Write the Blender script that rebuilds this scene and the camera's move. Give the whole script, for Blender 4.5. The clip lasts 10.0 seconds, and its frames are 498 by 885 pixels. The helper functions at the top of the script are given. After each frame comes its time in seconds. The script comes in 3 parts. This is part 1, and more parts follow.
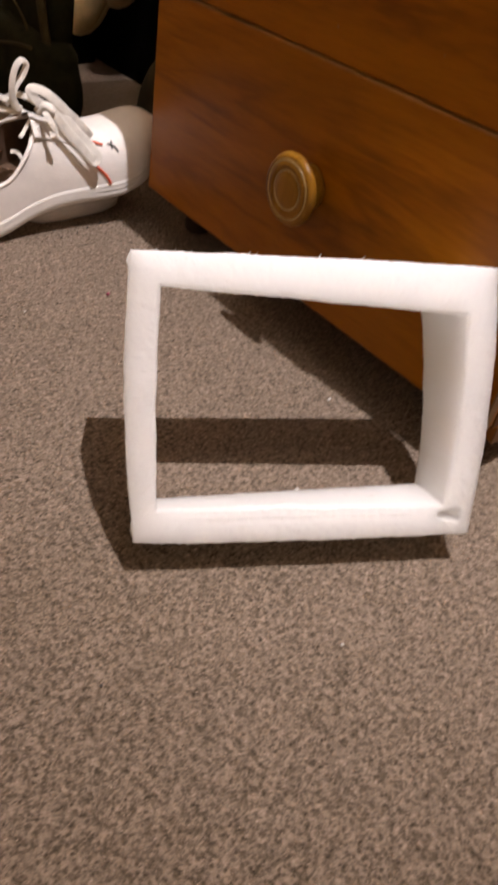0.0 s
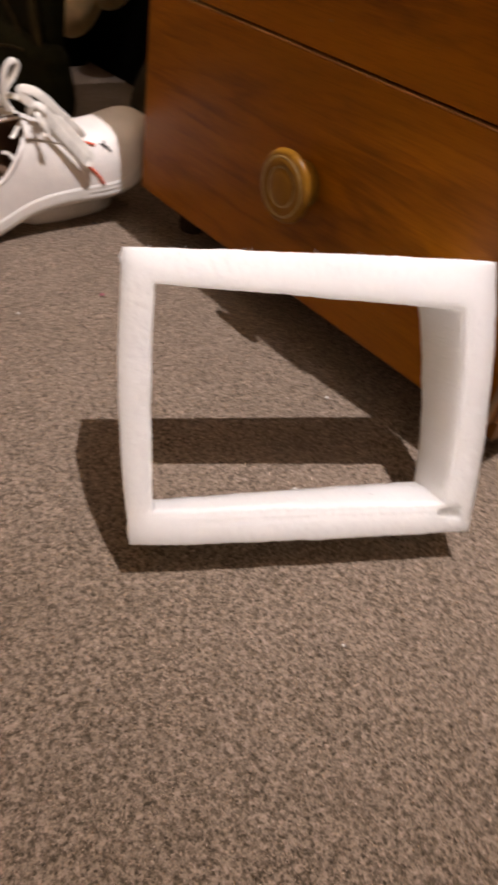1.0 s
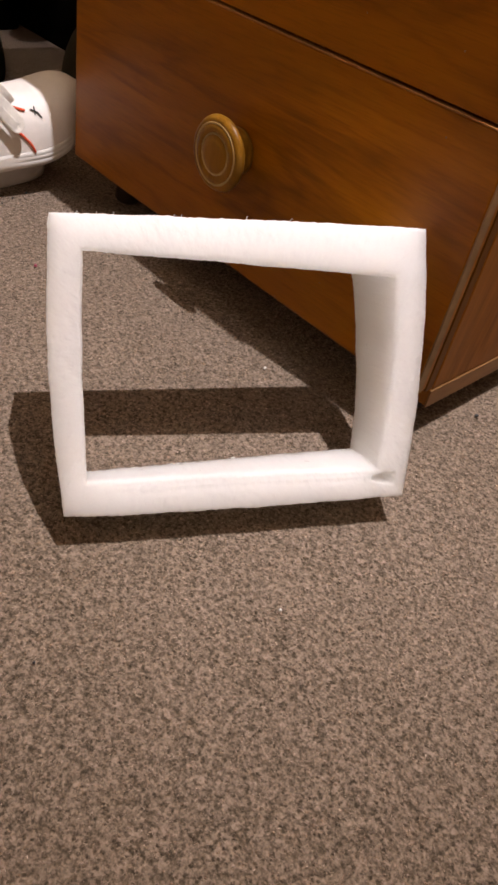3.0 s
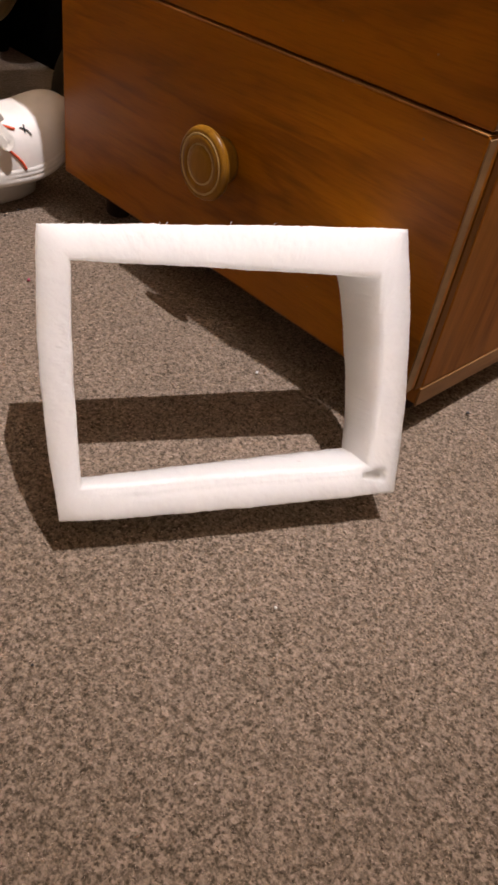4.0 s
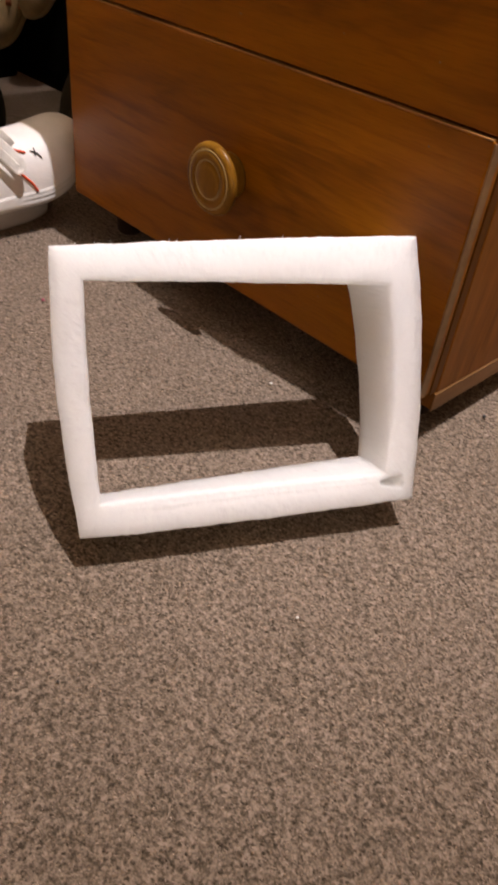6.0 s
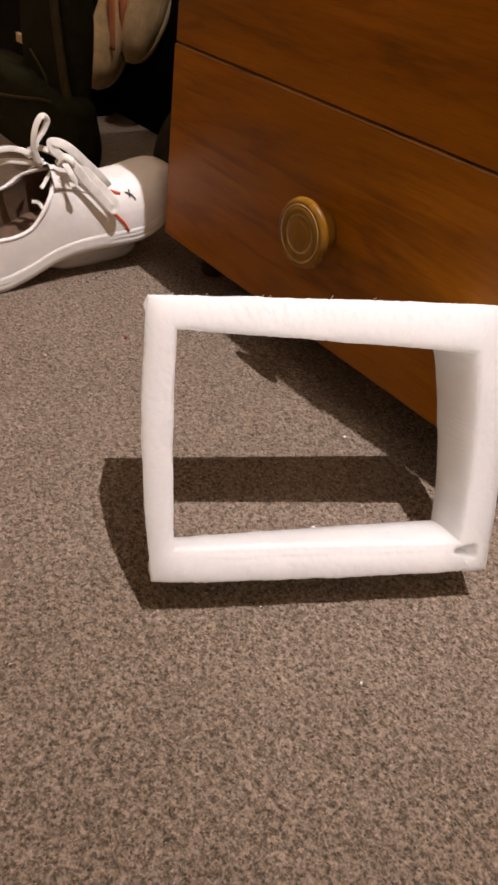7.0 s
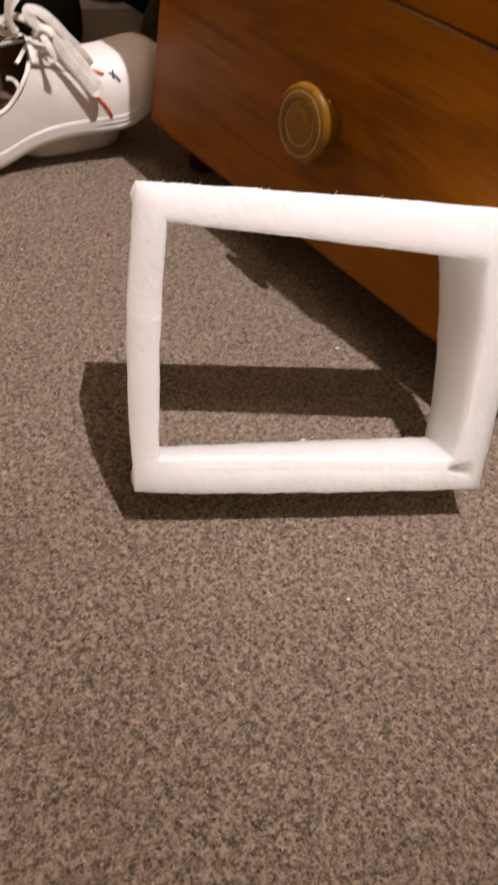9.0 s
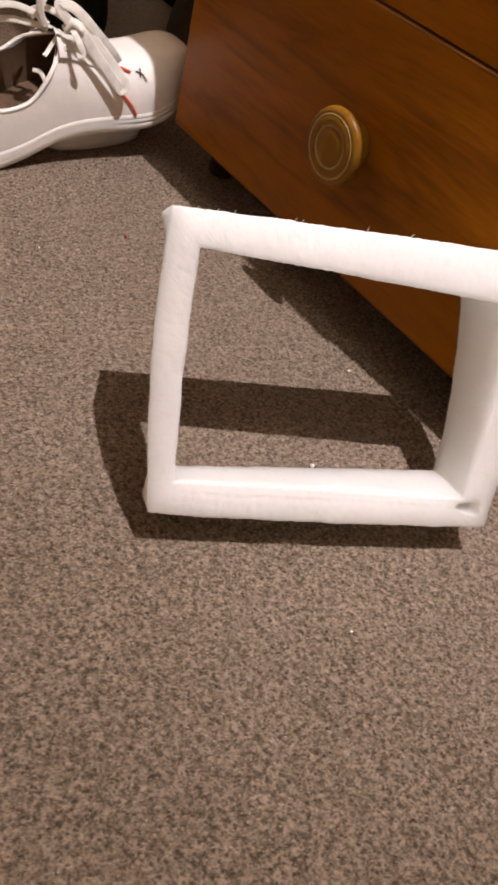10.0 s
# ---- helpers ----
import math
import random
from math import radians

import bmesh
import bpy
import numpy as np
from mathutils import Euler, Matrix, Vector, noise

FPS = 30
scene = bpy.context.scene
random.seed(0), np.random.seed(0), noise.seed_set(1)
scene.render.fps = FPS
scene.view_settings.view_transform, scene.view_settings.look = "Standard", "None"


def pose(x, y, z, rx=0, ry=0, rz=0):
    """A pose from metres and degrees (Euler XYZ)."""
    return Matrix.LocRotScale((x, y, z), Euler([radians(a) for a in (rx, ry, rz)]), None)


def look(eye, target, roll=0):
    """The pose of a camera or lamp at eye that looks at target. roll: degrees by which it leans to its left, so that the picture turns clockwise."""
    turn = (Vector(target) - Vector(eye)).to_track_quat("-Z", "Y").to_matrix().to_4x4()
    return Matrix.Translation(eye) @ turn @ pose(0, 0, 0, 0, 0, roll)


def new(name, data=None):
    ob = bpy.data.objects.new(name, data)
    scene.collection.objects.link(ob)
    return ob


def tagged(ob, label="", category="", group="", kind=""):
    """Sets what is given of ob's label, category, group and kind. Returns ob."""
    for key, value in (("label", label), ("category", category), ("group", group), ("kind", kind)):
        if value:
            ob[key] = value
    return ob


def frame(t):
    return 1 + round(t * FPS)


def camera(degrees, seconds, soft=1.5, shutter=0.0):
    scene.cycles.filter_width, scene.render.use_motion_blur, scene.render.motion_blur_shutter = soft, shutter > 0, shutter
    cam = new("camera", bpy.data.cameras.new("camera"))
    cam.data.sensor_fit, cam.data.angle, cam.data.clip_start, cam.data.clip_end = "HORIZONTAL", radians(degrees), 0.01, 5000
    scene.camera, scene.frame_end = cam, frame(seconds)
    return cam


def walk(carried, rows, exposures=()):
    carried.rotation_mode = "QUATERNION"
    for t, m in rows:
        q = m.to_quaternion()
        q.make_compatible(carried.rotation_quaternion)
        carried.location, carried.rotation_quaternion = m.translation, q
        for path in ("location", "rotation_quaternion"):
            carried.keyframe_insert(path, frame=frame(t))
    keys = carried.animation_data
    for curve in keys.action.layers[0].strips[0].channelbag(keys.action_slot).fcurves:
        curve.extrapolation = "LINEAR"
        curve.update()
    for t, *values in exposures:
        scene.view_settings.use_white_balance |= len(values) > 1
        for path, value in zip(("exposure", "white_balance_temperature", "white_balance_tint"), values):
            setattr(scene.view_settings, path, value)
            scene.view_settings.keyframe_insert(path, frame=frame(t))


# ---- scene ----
cam = camera(37.71, 10.0, soft=2.9, shutter=0.6)
PATH = [
    (0, (0.1769, -0.3912, 0.3365), (-0.0952, -0.1209, 0.0157), 10.90),
    (0.1, (0.1778, -0.3914, 0.3370), (-0.0953, -0.1167, 0.0208), 11.48),
    (0.2, (0.1783, -0.3908, 0.3366), (-0.0962, -0.1208, 0.0177), 10.65),
    (0.3, (0.1792, -0.3900, 0.3364), (-0.0984, -0.1233, 0.0174), 9.96),
    (0.4, (0.1801, -0.3890, 0.3360), (-0.1011, -0.1235, 0.0190), 10.04),
    (0.5, (0.1819, -0.3890, 0.3368), (-0.0995, -0.1211, 0.0220), 9.08),
    (0.6, (0.1808, -0.3877, 0.3349), (-0.0976, -0.1154, 0.0213), 8.44),
    (0.7, (0.1784, -0.3865, 0.3324), (-0.0985, -0.1143, 0.0174), 8.50),
    (0.8, (0.1770, -0.3882, 0.3325), (-0.1008, -0.1192, 0.0155), 9.98),
    (0.9, (0.1765, -0.3877, 0.3315), (-0.1017, -0.1220, 0.0121), 10.30),
    (1, (0.1753, -0.3882, 0.3308), (-0.0972, -0.1162, 0.0118), 10.25),
    (1.1, (0.1767, -0.3859, 0.3302), (-0.0878, -0.1074, 0.0101), 10.55),
    (1.2, (0.1781, -0.3871, 0.3318), (-0.0832, -0.1066, 0.0108), 11.79),
    (1.3, (0.1791, -0.3861, 0.3318), (-0.0825, -0.1072, 0.0097), 11.92),
    (1.4, (0.1808, -0.3850, 0.3322), (-0.0805, -0.1037, 0.0119), 11.03),
    (1.5, (0.1830, -0.3842, 0.3329), (-0.0790, -0.0986, 0.0169), 9.49),
    (1.6, (0.1826, -0.3849, 0.3331), (-0.0773, -0.0942, 0.0202), 9.86),
    (1.7, (0.1823, -0.3853, 0.3332), (-0.0721, -0.0970, 0.0136), 10.27),
    (1.8, (0.1818, -0.3862, 0.3334), (-0.0734, -0.0957, 0.0164), 10.70),
    (1.9, (0.1805, -0.3854, 0.3322), (-0.0728, -0.0971, 0.0118), 11.28),
    (2, (0.1804, -0.3861, 0.3326), (-0.0720, -0.0971, 0.0121), 11.41),
    (2.1, (0.1815, -0.3859, 0.3327), (-0.0695, -0.0955, 0.0122), 11.38),
    (2.2, (0.1819, -0.3835, 0.3309), (-0.0643, -0.0911, 0.0086), 11.90),
    (3.3, (0.1866, -0.3830, 0.3285), (-0.0554, -0.0910, 0.0026), 12.75),
    (3.4, (0.1913, -0.3826, 0.3292), (-0.0519, -0.0881, 0.0065), 11.61),
    (3.5, (0.1942, -0.3814, 0.3286), (-0.0507, -0.0860, 0.0080), 10.82),
    (3.6, (0.1949, -0.3830, 0.3296), (-0.0505, -0.0866, 0.0104), 11.09),
    (3.7, (0.1948, -0.3831, 0.3292), (-0.0510, -0.0885, 0.0086), 10.99),
    (3.8, (0.1948, -0.3834, 0.3290), (-0.0513, -0.0883, 0.0090), 10.77),
    (4, (0.1952, -0.3839, 0.3288), (-0.0530, -0.0903, 0.0092), 10.56),
    (4.2, (0.1957, -0.3822, 0.3269), (-0.0545, -0.0946, 0.0033), 10.60),
    (4.3, (0.1976, -0.3823, 0.3272), (-0.0548, -0.0912, 0.0085), 9.56),
    (4.5, (0.2003, -0.3823, 0.3276), (-0.0540, -0.0902, 0.0115), 8.54),
    (4.7, (0.1982, -0.3836, 0.3269), (-0.0615, -0.0962, 0.0107), 8.59),
    (4.8, (0.1975, -0.3828, 0.3258), (-0.0645, -0.0985, 0.0087), 8.19),
    (5, (0.1961, -0.3845, 0.3257), (-0.0543, -0.0910, 0.0076), 9.04),
    (5.1, (0.1946, -0.3820, 0.3228), (-0.0451, -0.0906, -0.0053), 9.79),
    (5.2, (0.1950, -0.3819, 0.3221), (-0.0427, -0.0878, -0.0050), 9.82),
    (6.3, (0.1967, -0.3872, 0.3379), (-0.0732, -0.0995, 0.0306), 7.67),
    (6.4, (0.1885, -0.3896, 0.3408), (-0.0896, -0.1044, 0.0386), 9.54),
    (6.5, (0.1810, -0.3925, 0.3444), (-0.1010, -0.1079, 0.0453), 10.86),
    (6.6, (0.1804, -0.3902, 0.3417), (-0.1036, -0.1144, 0.0364), 10.07),
    (6.7, (0.1813, -0.3948, 0.3446), (-0.1073, -0.1170, 0.0453), 9.68),
    (6.8, (0.1810, -0.3927, 0.3421), (-0.1147, -0.1197, 0.0454), 9.57),
    (6.9, (0.1810, -0.3926, 0.3412), (-0.1148, -0.1280, 0.0369), 8.83),
    (7, (0.1805, -0.3930, 0.3404), (-0.1136, -0.1246, 0.0380), 8.71),
    (7.1, (0.1799, -0.3939, 0.3403), (-0.1125, -0.1260, 0.0357), 9.53),
    (7.2, (0.1791, -0.3901, 0.3369), (-0.1141, -0.1301, 0.0264), 8.73),
    (7.3, (0.1785, -0.3914, 0.3369), (-0.1141, -0.1313, 0.0259), 8.39),
    (7.4, (0.1783, -0.3906, 0.3359), (-0.1144, -0.1277, 0.0273), 9.01),
    (7.5, (0.1772, -0.3903, 0.3347), (-0.1013, -0.1143, 0.0244), 10.08),
    (7.6, (0.1790, -0.3889, 0.3347), (-0.0908, -0.0989, 0.0296), 11.19),
    (7.7, (0.1791, -0.3897, 0.3352), (-0.0777, -0.0939, 0.0246), 12.42),
    (7.8, (0.1798, -0.3917, 0.3369), (-0.0770, -0.0950, 0.0270), 12.40),
    (7.9, (0.1800, -0.3918, 0.3371), (-0.0791, -0.0973, 0.0270), 13.38),
    (8, (0.1801, -0.3910, 0.3365), (-0.0830, -0.0994, 0.0270), 12.47),
    (8.1, (0.1811, -0.3941, 0.3391), (-0.0875, -0.1019, 0.0350), 11.76),
    (8.2, (0.1829, -0.3939, 0.3398), (-0.0882, -0.0971, 0.0424), 11.86),
    (8.3, (0.1825, -0.3935, 0.3392), (-0.0853, -0.0999, 0.0357), 12.05),
    (8.4, (0.1824, -0.3923, 0.3382), (-0.0903, -0.1046, 0.0334), 11.00),
    (8.5, (0.1846, -0.3942, 0.3406), (-0.0960, -0.1119, 0.0380), 10.09),
    (8.6, (0.1801, -0.3911, 0.3354), (-0.1051, -0.1170, 0.0296), 9.28),
    (8.7, (0.1771, -0.3912, 0.3331), (-0.1056, -0.1175, 0.0246), 10.07),
    (8.8, (0.1742, -0.3871, 0.3280), (-0.1050, -0.1146, 0.0154), 10.89),
    (8.9, (0.1686, -0.3885, 0.3252), (-0.0925, -0.1205, -0.0064), 12.78),
    (9, (0.1660, -0.3879, 0.3227), (-0.0849, -0.1257, -0.0213), 13.01),
    (9.1, (0.1657, -0.3854, 0.3223), (-0.0858, -0.1263, -0.0236), 13.14),
    (9.2, (0.1659, -0.3859, 0.3243), (-0.0695, -0.1094, -0.0194), 15.46),
    (9.3, (0.1674, -0.3932, 0.3316), (-0.0695, -0.1003, 0.0029), 16.20),
    (9.4, (0.1676, -0.3910, 0.3316), (-0.0744, -0.1022, 0.0030), 15.78),
    (9.5, (0.1674, -0.3907, 0.3329), (-0.0732, -0.1077, -0.0017), 15.68),
    (9.6, (0.1630, -0.3928, 0.3346), (-0.0820, -0.1088, 0.0040), 15.44),
    (9.7, (0.1578, -0.3939, 0.3352), (-0.0925, -0.1146, 0.0045), 13.54),
    (9.8, (0.1529, -0.3949, 0.3359), (-0.0996, -0.1189, 0.0042), 14.58),
    (9.9, (0.1465, -0.3956, 0.3352), (-0.0960, -0.1239, -0.0074), 18.17),
    (10, (0.1419, -0.3969, 0.3366), (-0.0959, -0.1282, -0.0116), 18.53),
]
walk(cam, [(t, look(eye, target, roll)) for t, eye, target, roll in PATH])

# ---- light: one warm bulb under the ceiling glows to the pale walls; an added spot sends most down ----
LAMP = (0.226, 0.0222, 2.28)
world = bpy.data.worlds.new("room_world")
scene.world = world
world.use_nodes = True
world.node_tree.nodes["Background"].inputs[0].default_value = (1.0, 0.82, 0.62, 1)
world.node_tree.nodes["Background"].inputs[1].default_value = 0.02
bulb = bpy.data.lights.new("ceiling_bulb", "POINT")
bulb.energy, bulb.color, bulb.shadow_soft_size = 50.0, (1.0, 0.925, 0.965), 0.0036
new("ceiling_bulb", bulb).location = LAMP
# added spot at the bulb's place: its soft cone dims the carpet outwards
shade = bpy.data.lights.new("falloff_spot", "SPOT")
shade.energy, shade.color, shade.shadow_soft_size = 166.0, (1.0, 0.925, 0.965), 0.0036
shade.spot_size, shade.spot_blend = radians(28.5), 1.0
new("falloff_spot", shade).matrix_world = look(LAMP, (-0.2, 0.05, 0.0))
scene.view_settings.exposure = 0.4


# ---- materials ----
def material(name, rough=0.6, metal=0.0, sheen=0.0, coat=0.0, sss=0.0, spec=0.5):
    m = bpy.data.materials.new(name)
    m.use_nodes = True
    b = m.node_tree.nodes["Principled BSDF"]
    b.inputs["Roughness"].default_value = rough
    b.inputs["Metallic"].default_value = metal
    b.inputs["Specular IOR Level"].default_value = spec
    b.inputs["Sheen Weight"].default_value = sheen
    b.inputs["Coat Weight"].default_value = coat
    b.inputs["Coat Roughness"].default_value = 0.25
    if sss:
        b.inputs["Subsurface Weight"].default_value = sss
        b.inputs["Subsurface Radius"].default_value = (0.05, 0.05, 0.049)
        b.inputs["Subsurface Scale"].default_value = 1.0
    return m, m.node_tree, b


def node(tree, kind, values=(), **attrs):
    n = tree.nodes.new(kind)
    for key, value in attrs.items():
        setattr(n, key, value)
    for key, value in values:
        n.inputs[key].default_value = value
    return n


def coords(tree, scale=(1, 1, 1), turn=(0, 0, 0)):
    c = node(tree, "ShaderNodeTexCoord")
    mp = node(tree, "ShaderNodeMapping", (("Scale", scale), ("Rotation", turn)))
    tree.links.new(c.outputs["Object"], mp.inputs[0])
    return mp.outputs[0]


def ramp(tree, source, stops):
    r = node(tree, "ShaderNodeValToRGB")
    e = r.color_ramp.elements
    while len(e) < len(stops):
        e.new(0.5)
    for k, (at, col) in enumerate(stops):
        e[k].position, e[k].color = at, (*col, 1)
    tree.links.new(source, r.inputs[0])
    return r.outputs[0]


def mixed(tree, kind, fac, a, b):
    m = node(tree, "ShaderNodeMix", data_type="RGBA", blend_type=kind)
    for value, k in ((fac, 0), (a, 6), (b, 7)):
        if isinstance(value, (int, float)):
            m.inputs[k].default_value = value
        elif isinstance(value, tuple):
            m.inputs[k].default_value = (*value, 1)
        else:
            tree.links.new(value, m.inputs[k])
    return m.outputs[2]


def bumped(tree, b, height, strength, distance):
    n = node(tree, "ShaderNodeBump", (("Strength", strength), ("Distance", distance)))
    tree.links.new(height, n.inputs["Height"])
    tree.links.new(n.outputs[0], b.inputs["Normal"])


def noisy(tree, vec, scale, detail=4.0, rough=0.55, distortion=0.0):
    n = node(tree, "ShaderNodeTexNoise", (("Scale", scale), ("Detail", detail), ("Roughness", rough), ("Distortion", distortion)))
    tree.links.new(vec, n.inputs["Vector"])
    return n.outputs[0]


def plain(name, col, rough=0.6, vary=0.18, scale=60.0, bump=0.15, **more):
    """A colour with blotches at two scales and a fine relief."""
    m, t, b = material(name, rough, **more)
    v = coords(t)
    big, fine = noisy(t, v, scale * 0.15, 3.0), noisy(t, v, scale, 5.0)
    dark = tuple(c * (1 - vary) for c in col)
    light = tuple(min(1.0, c * (1 + vary * 0.6)) for c in col)
    base = ramp(t, big, ((0.3, dark), (0.7, light)))
    base = mixed(t, "MULTIPLY", 0.5, base, ramp(t, fine, ((0.3, (1 - vary,) * 3), (0.65, (1, 1, 1)))))
    t.links.new(base, b.inputs["Base Color"])
    bumped(t, b, fine, bump, 0.001)
    return m


def wood(name, dark, mid, light, turn=(0, 0, 0), rough=0.34):
    """Figured laminate: long wandering veins, pores and a satin lacquer."""
    m, t, b = material(name, rough)
    b.inputs["Specular IOR Level"].default_value = 0.15
    along = 2 if turn[1] else 1 if turn[2] else 0

    def grain(a, b):
        return tuple(a if k == along else b for k in range(3))

    # slow wandering heartwood figure, in places broken up into dark flecks
    v = coords(t, grain(0.9, 4.2))
    w = node(t, "ShaderNodeTexNoise", (("Scale", 3.1), ("Detail", 4.0), ("Roughness", 0.58), ("Distortion", 0.9)))
    t.links.new(v, w.inputs["Vector"])
    rings = node(t, "ShaderNodeMath", operation="MULTIPLY")
    t.links.new(w.outputs[0], rings.inputs[0])
    rings.inputs[1].default_value = 3.4
    saw = node(t, "ShaderNodeMath", operation="FRACT")
    t.links.new(rings.outputs[0], saw.inputs[0])
    vein = ramp(t, saw.outputs[0], ((0.0, mid), (0.3, light), (0.62, mid), (0.84, dark), (0.97, mid)))
    cloud = noisy(t, coords(t, grain(4.0, 9.0)), 1.3, 3.0)
    base = mixed(t, "MIX", ramp(t, cloud, ((0.32, (0.1,) * 3), (0.66, (0.95,) * 3))), mid, vein)
    fleck = noisy(t, coords(t, grain(2.6, 42)), 2.2, 4.0, 0.62, 0.5)
    where = ramp(t, cloud, ((0.42, (0.15,) * 3), (0.64, (0.85,) * 3)))
    base = mixed(t, "MULTIPLY", where, base, ramp(t, fleck, ((0.34, (0.5, 0.42, 0.3)), (0.55, (1, 1, 1)))))
    pores = noisy(t, coords(t, grain(14, 240)), 3.0, 2.0, 0.6)
    base = mixed(t, "MULTIPLY", 0.25, base, ramp(t, pores, ((0.36, (0.5,) * 3), (0.52, (1, 1, 1)))))
    tone = noisy(t, coords(t, (1, 1, 1)), 4.5, 2.0)
    base = mixed(t, "MULTIPLY", 0.8, base, ramp(t, tone, ((0.35, (0.8, 0.83, 0.72)), (0.65, (1, 1, 1)))))
    t.links.new(base, b.inputs["Base Color"])
    rr = ramp(t, cloud, ((0.3, (rough - 0.06,) * 3), (0.7, (rough + 0.1,) * 3)))
    t.links.new(rr, b.inputs["Roughness"])
    bumped(t, b, pores, 0.08, 0.0006)
    return m


WALNUT = wood("walnut_laminate", (0.205, 0.058, 0.001), (0.318, 0.104, 0.002), (0.41, 0.134, 0.002), rough=0.33)
WALNUT_SIDE = wood("walnut_side", (0.2, 0.069, 0.01), (0.27, 0.098, 0.015), (0.31, 0.118, 0.021), (0, radians(90), 0), 0.4)
CARCASS = wood("carcass_walnut", (0.085, 0.028, 0.003), (0.12, 0.042, 0.005), (0.15, 0.055, 0.007), (0, radians(90), 0), 0.45)
BASE_EDGE = wood("base_lipping", (0.17, 0.08, 0.03), (0.235, 0.118, 0.048), (0.27, 0.138, 0.06), (0, 0, radians(90)), 0.4)
BAND = plain("edge_band", (0.27, 0.165, 0.08), 0.6, 0.4, 120.0, spec=0.2)
LIP = plain("drawer_lip", (0.42, 0.2, 0.06), 0.6, 0.5, 90.0, spec=0.1)
KNOBWOOD = wood("knob_wood", (0.19, 0.08, 0.007), (0.27, 0.119, 0.011), (0.32, 0.145, 0.015), (0, radians(90), 0), 0.28)
GILT = plain("gilt_line", (0.46, 0.3, 0.1), 0.3, 0.2, 200.0)
DARKWOOD = plain("dark_inside", (0.03, 0.015, 0.007), 0.7)
WALLPAINT = plain("cream_wall_paint", (0.52, 0.41, 0.275), 0.8, 0.06, 8.0, 0.05)
CEILPAINT = plain("white_ceiling_paint", (0.8, 0.73, 0.63), 0.85, 0.05, 8.0, 0.05)
RUBBER = plain("white_rubber", (0.8, 0.77, 0.72), 0.45, 0.12, 70.0, 0.08)
LEATHER = plain("white_leather", (0.82, 0.775, 0.725), 0.5, 0.08, 150.0, 0.12, coat=0.1)
LACE = plain("white_lace", (0.8, 0.76, 0.69), 0.85, 0.15, 700.0, 0.35)
LINING = plain("brown_lining", (0.14, 0.08, 0.045), 0.85, 0.3, 200.0, 0.2)
ORANGE = plain("orange_thread", (0.75, 0.09, 0.025), 0.6, 0.15, 300.0)
INK = plain("black_ink", (0.03, 0.03, 0.03), 0.6, 0.3, 300.0)
OLIVE = plain("olive_canvas", (0.017, 0.016, 0.005), 0.9, 0.3, 500.0, 0.3, spec=0.12)
OLIVE_TRIM = plain("olive_piping", (0.05, 0.038, 0.014), 0.8, 0.3, 400.0, 0.2, spec=0.15)
BLACKCLOTH = plain("black_nylon", (0.004, 0.0034, 0.0025), 0.85, 0.3, 300.0, 0.2, spec=0.1)
GREYFELT = plain("grey_felt", (0.03, 0.026, 0.015), 0.95, 0.3, 250.0, 0.4, spec=0.15)
CREAM = plain("cream_mesh_fabric", (0.86, 0.62, 0.31), 0.8, 0.2, 300.0, 0.2)
CREAMSOLE = plain("cream_foam_sole", (0.84, 0.64, 0.34), 0.6, 0.15, 90.0)
PALE_ORANGE = plain("faded_orange_print", (0.74, 0.27, 0.12), 0.7, 0.2, 200.0)
PINK = plain("pink_fluff", (0.4, 0.08, 0.13), 0.9)


def foam_material():
    """Expanded polyethylene: tiny closed cells, glinting skins, a milky depth."""
    m, t, b = material("white_packing_foam", 0.55, sss=0.95)
    v = coords(t)
    vor = node(t, "ShaderNodeTexVoronoi", (("Scale", 520.0),), feature="DISTANCE_TO_EDGE")
    t.links.new(v, vor.inputs["Vector"])
    cell = node(t, "ShaderNodeTexVoronoi", (("Scale", 520.0),))
    t.links.new(v, cell.inputs["Vector"])
    big = noisy(t, v, 26.0, 4.0)
    base = ramp(t, big, ((0.3, (0.925, 0.94, 0.935)), (0.7, (0.95, 0.964, 0.958))))
    base = mixed(t, "MULTIPLY", 0.15, base, ramp(t, vor.outputs["Distance"], ((0.0, (0.86, 0.85, 0.84)), (0.12, (1, 1, 1)))))
    t.links.new(base, b.inputs["Base Color"])
    rr = ramp(t, cell.outputs["Color"], ((0.0, (0.18,) * 3), (0.25, (0.6,) * 3)))
    t.links.new(rr, b.inputs["Roughness"])
    hh = node(t, "ShaderNodeMath", operation="ADD")
    t.links.new(vor.outputs["Distance"], hh.inputs[0])
    t.links.new(noisy(t, v, 180.0, 3.0), hh.inputs[1])
    bumped(t, b, hh.outputs[0], 0.22, 0.0006)
    glow = node(t, "ShaderNodeBsdfTranslucent", (("Color", (0.98, 0.945, 0.84, 1)),))
    both = node(t, "ShaderNodeMixShader", (("Fac", 0.23),))
    t.links.new(b.outputs[0], both.inputs[1])
    t.links.new(glow.outputs[0], both.inputs[2])
    t.links.new(both.outputs[0], t.nodes["Material Output"].inputs["Surface"])
    return m


